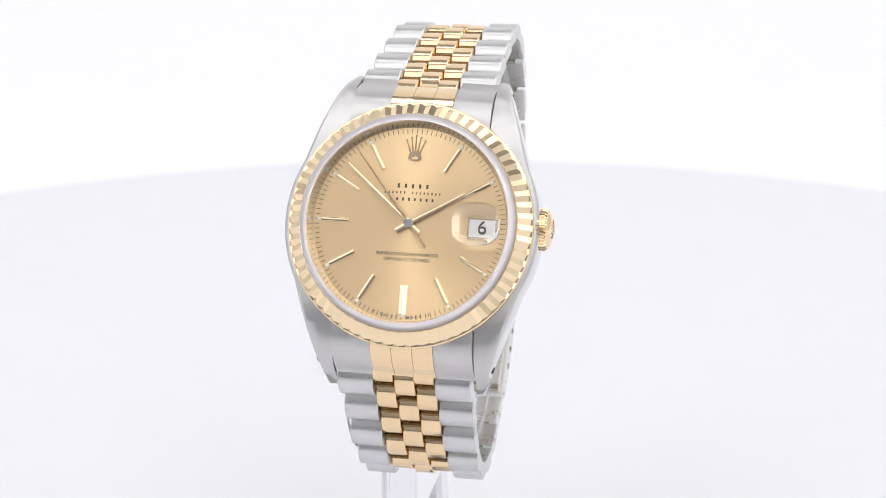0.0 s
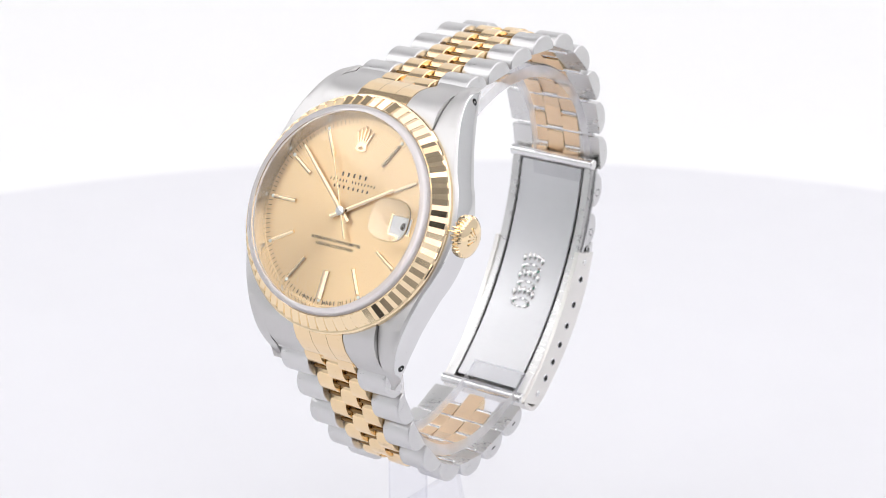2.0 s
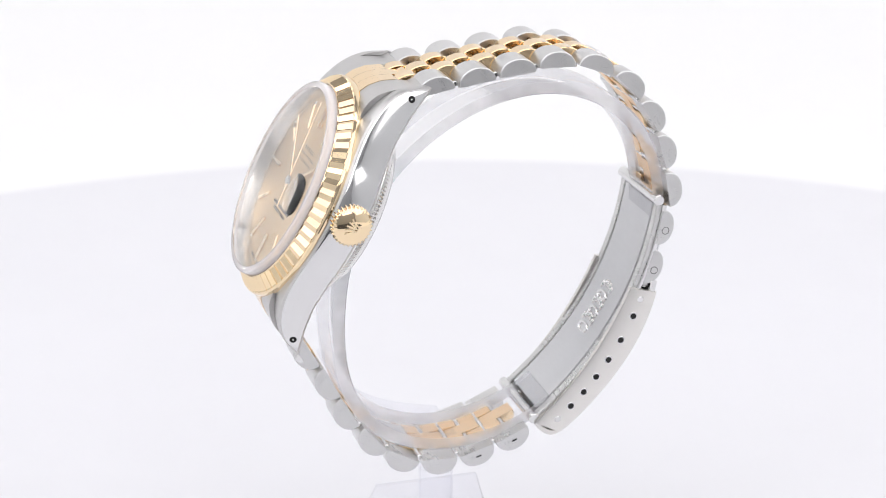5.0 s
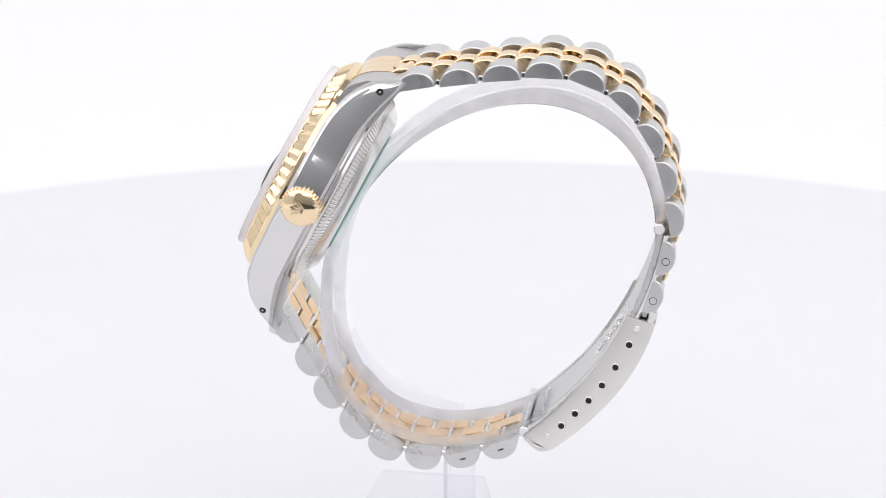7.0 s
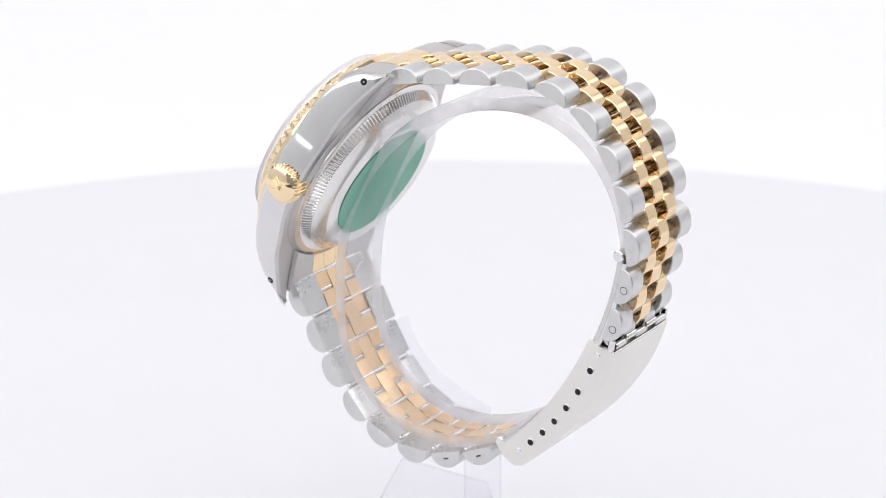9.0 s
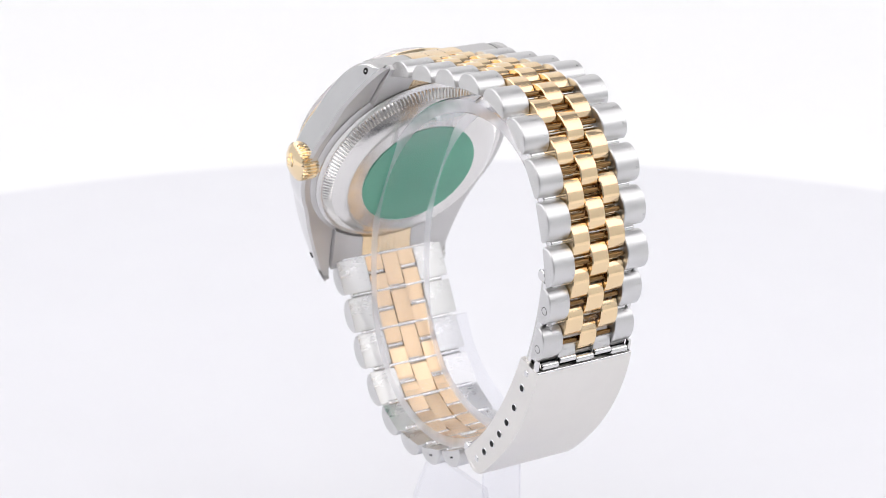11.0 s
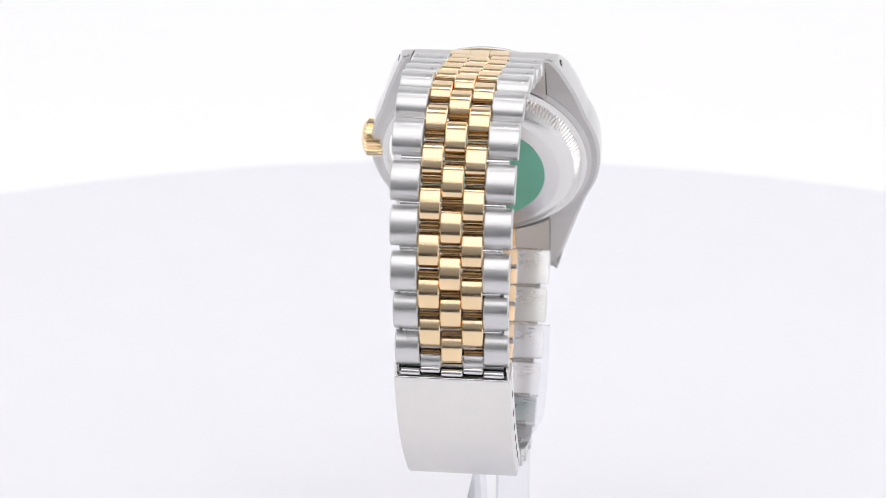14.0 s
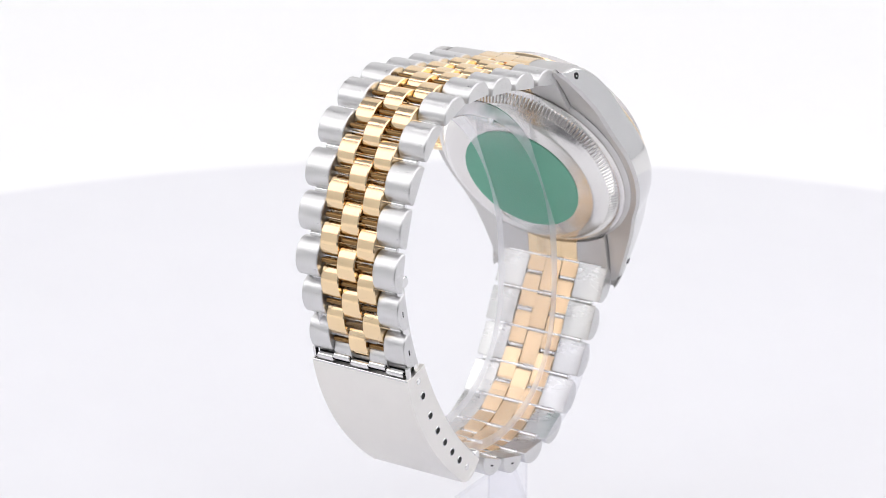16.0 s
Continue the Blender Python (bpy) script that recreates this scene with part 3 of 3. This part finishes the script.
def back_parts(root):
    bm = bmesh.new()
    n = 150
    loops = []
    for r, h, deep in ((15.9, -7.2, 0), (15.9, -8.0, 0), (15.3, -8.3, 0), (15.1, -8.3, 0), (14.95, -8.6, 0.3), (14.2, -9.35, 0.3), (14.0, -9.5, 0), (13.5, -9.95, 0), (12.4, -10.8, 0), (11.8, -10.95, 0), (0.1, -11.0, 0)):
        loops.append([((r - deep * (i % 4 in (0, 3))) * math.cos(a), (r - deep * (i % 4 in (0, 3))) * math.sin(a), h) for i, a in ((i, 2 * math.pi * i / (4 * n)) for i in range(4 * n))])
    rings(bm, loops)
    back = part("case_back", bm, BACK, root, HEAD, "satin steel screw case back with notched edge")
    part("sticker", lathe([(0.1, -11.02), (9.6, -11.02), (9.6, -11.12), (0.1, -11.12)], 72), GREEN, back, label="green protective film on the case back")


def lug_holes(root):
    for s in (-1, 1):
        for y in (19.6, -18.8):
            tilt = 17 * (1 if y > 0 else -1)
            m = HEAD @ Matrix.Translation(Vector((s * (12.13 if y > 0 else 12.44), y, -7.0)) * MM) @ pose(0, 0, 0, 0, 0, tilt if s > 0 else 180 - tilt)
            # Black disc on the lug flank paints the dark of its opening.
            part("lug_shade_disc", rod(-0.4, 0.04, 0.52, 18, 0.02), SHADE_BLACK, root, m)
            part("lug_pin", rod(-0.4, 0.07, 0.16, 12, 0.05), POLISH, root, m)


def watch():
    root = tagged(new("wristwatch"), "steel and gold wristwatch with champagne dial on clear stand", "watch")
    root.location.z = 0.0235
    part("case", two_tone(finish(case_mesh(), "case", CASE), FLANK), CASE, root, HEAD, "satin steel case with straight lugs")
    part("bezel", bezel_mesh(), FLUTE, root, FACE, "fluted yellow gold bezel", 12)
    for sign in (1, -1):
        for x0, x1 in ((-9.85, -4.42), (4.42, 9.85)):
            part("end_piece", end_piece(x0, x1, sign), CASE, root, HEAD)
        for k in (-1, 0, 1):
            part("end_piece", end_piece(k * 2.93 - 1.44, k * 2.93 + 1.44, sign, 0.12, 1.3 if k and sign > 0 else 0.0), GOLD, root, HEAD, "gold centre end piece")
    sec = dial_parts(root)
    crystal_parts(root)
    crown_part(root)
    back_parts(root)
    lug_holes(root)
    bracelet(root)
    clasp(root)
    return root, sec


studio()
disc = turntable()
holder = stand()
timepiece, second_hand = watch()


def motions():
    times = [0.5 * i for i in range(33)]
    for thing in (disc, holder, timepiece):
        z = thing.location.z
        walk(thing, [(t, pose(0, 0, z, 0, 0, START + SPIN * t)) for t in times])
    rest = FACE @ Matrix.Translation((0, 0, -0.67 * MM))
    walk(second_hand, [(t, rest @ pose(0, 0, 0, 0, 0, 39 - 6 * t)) for t in (0, 2, 4, 6, 8, 10, 12, 14, 16)])


motions()
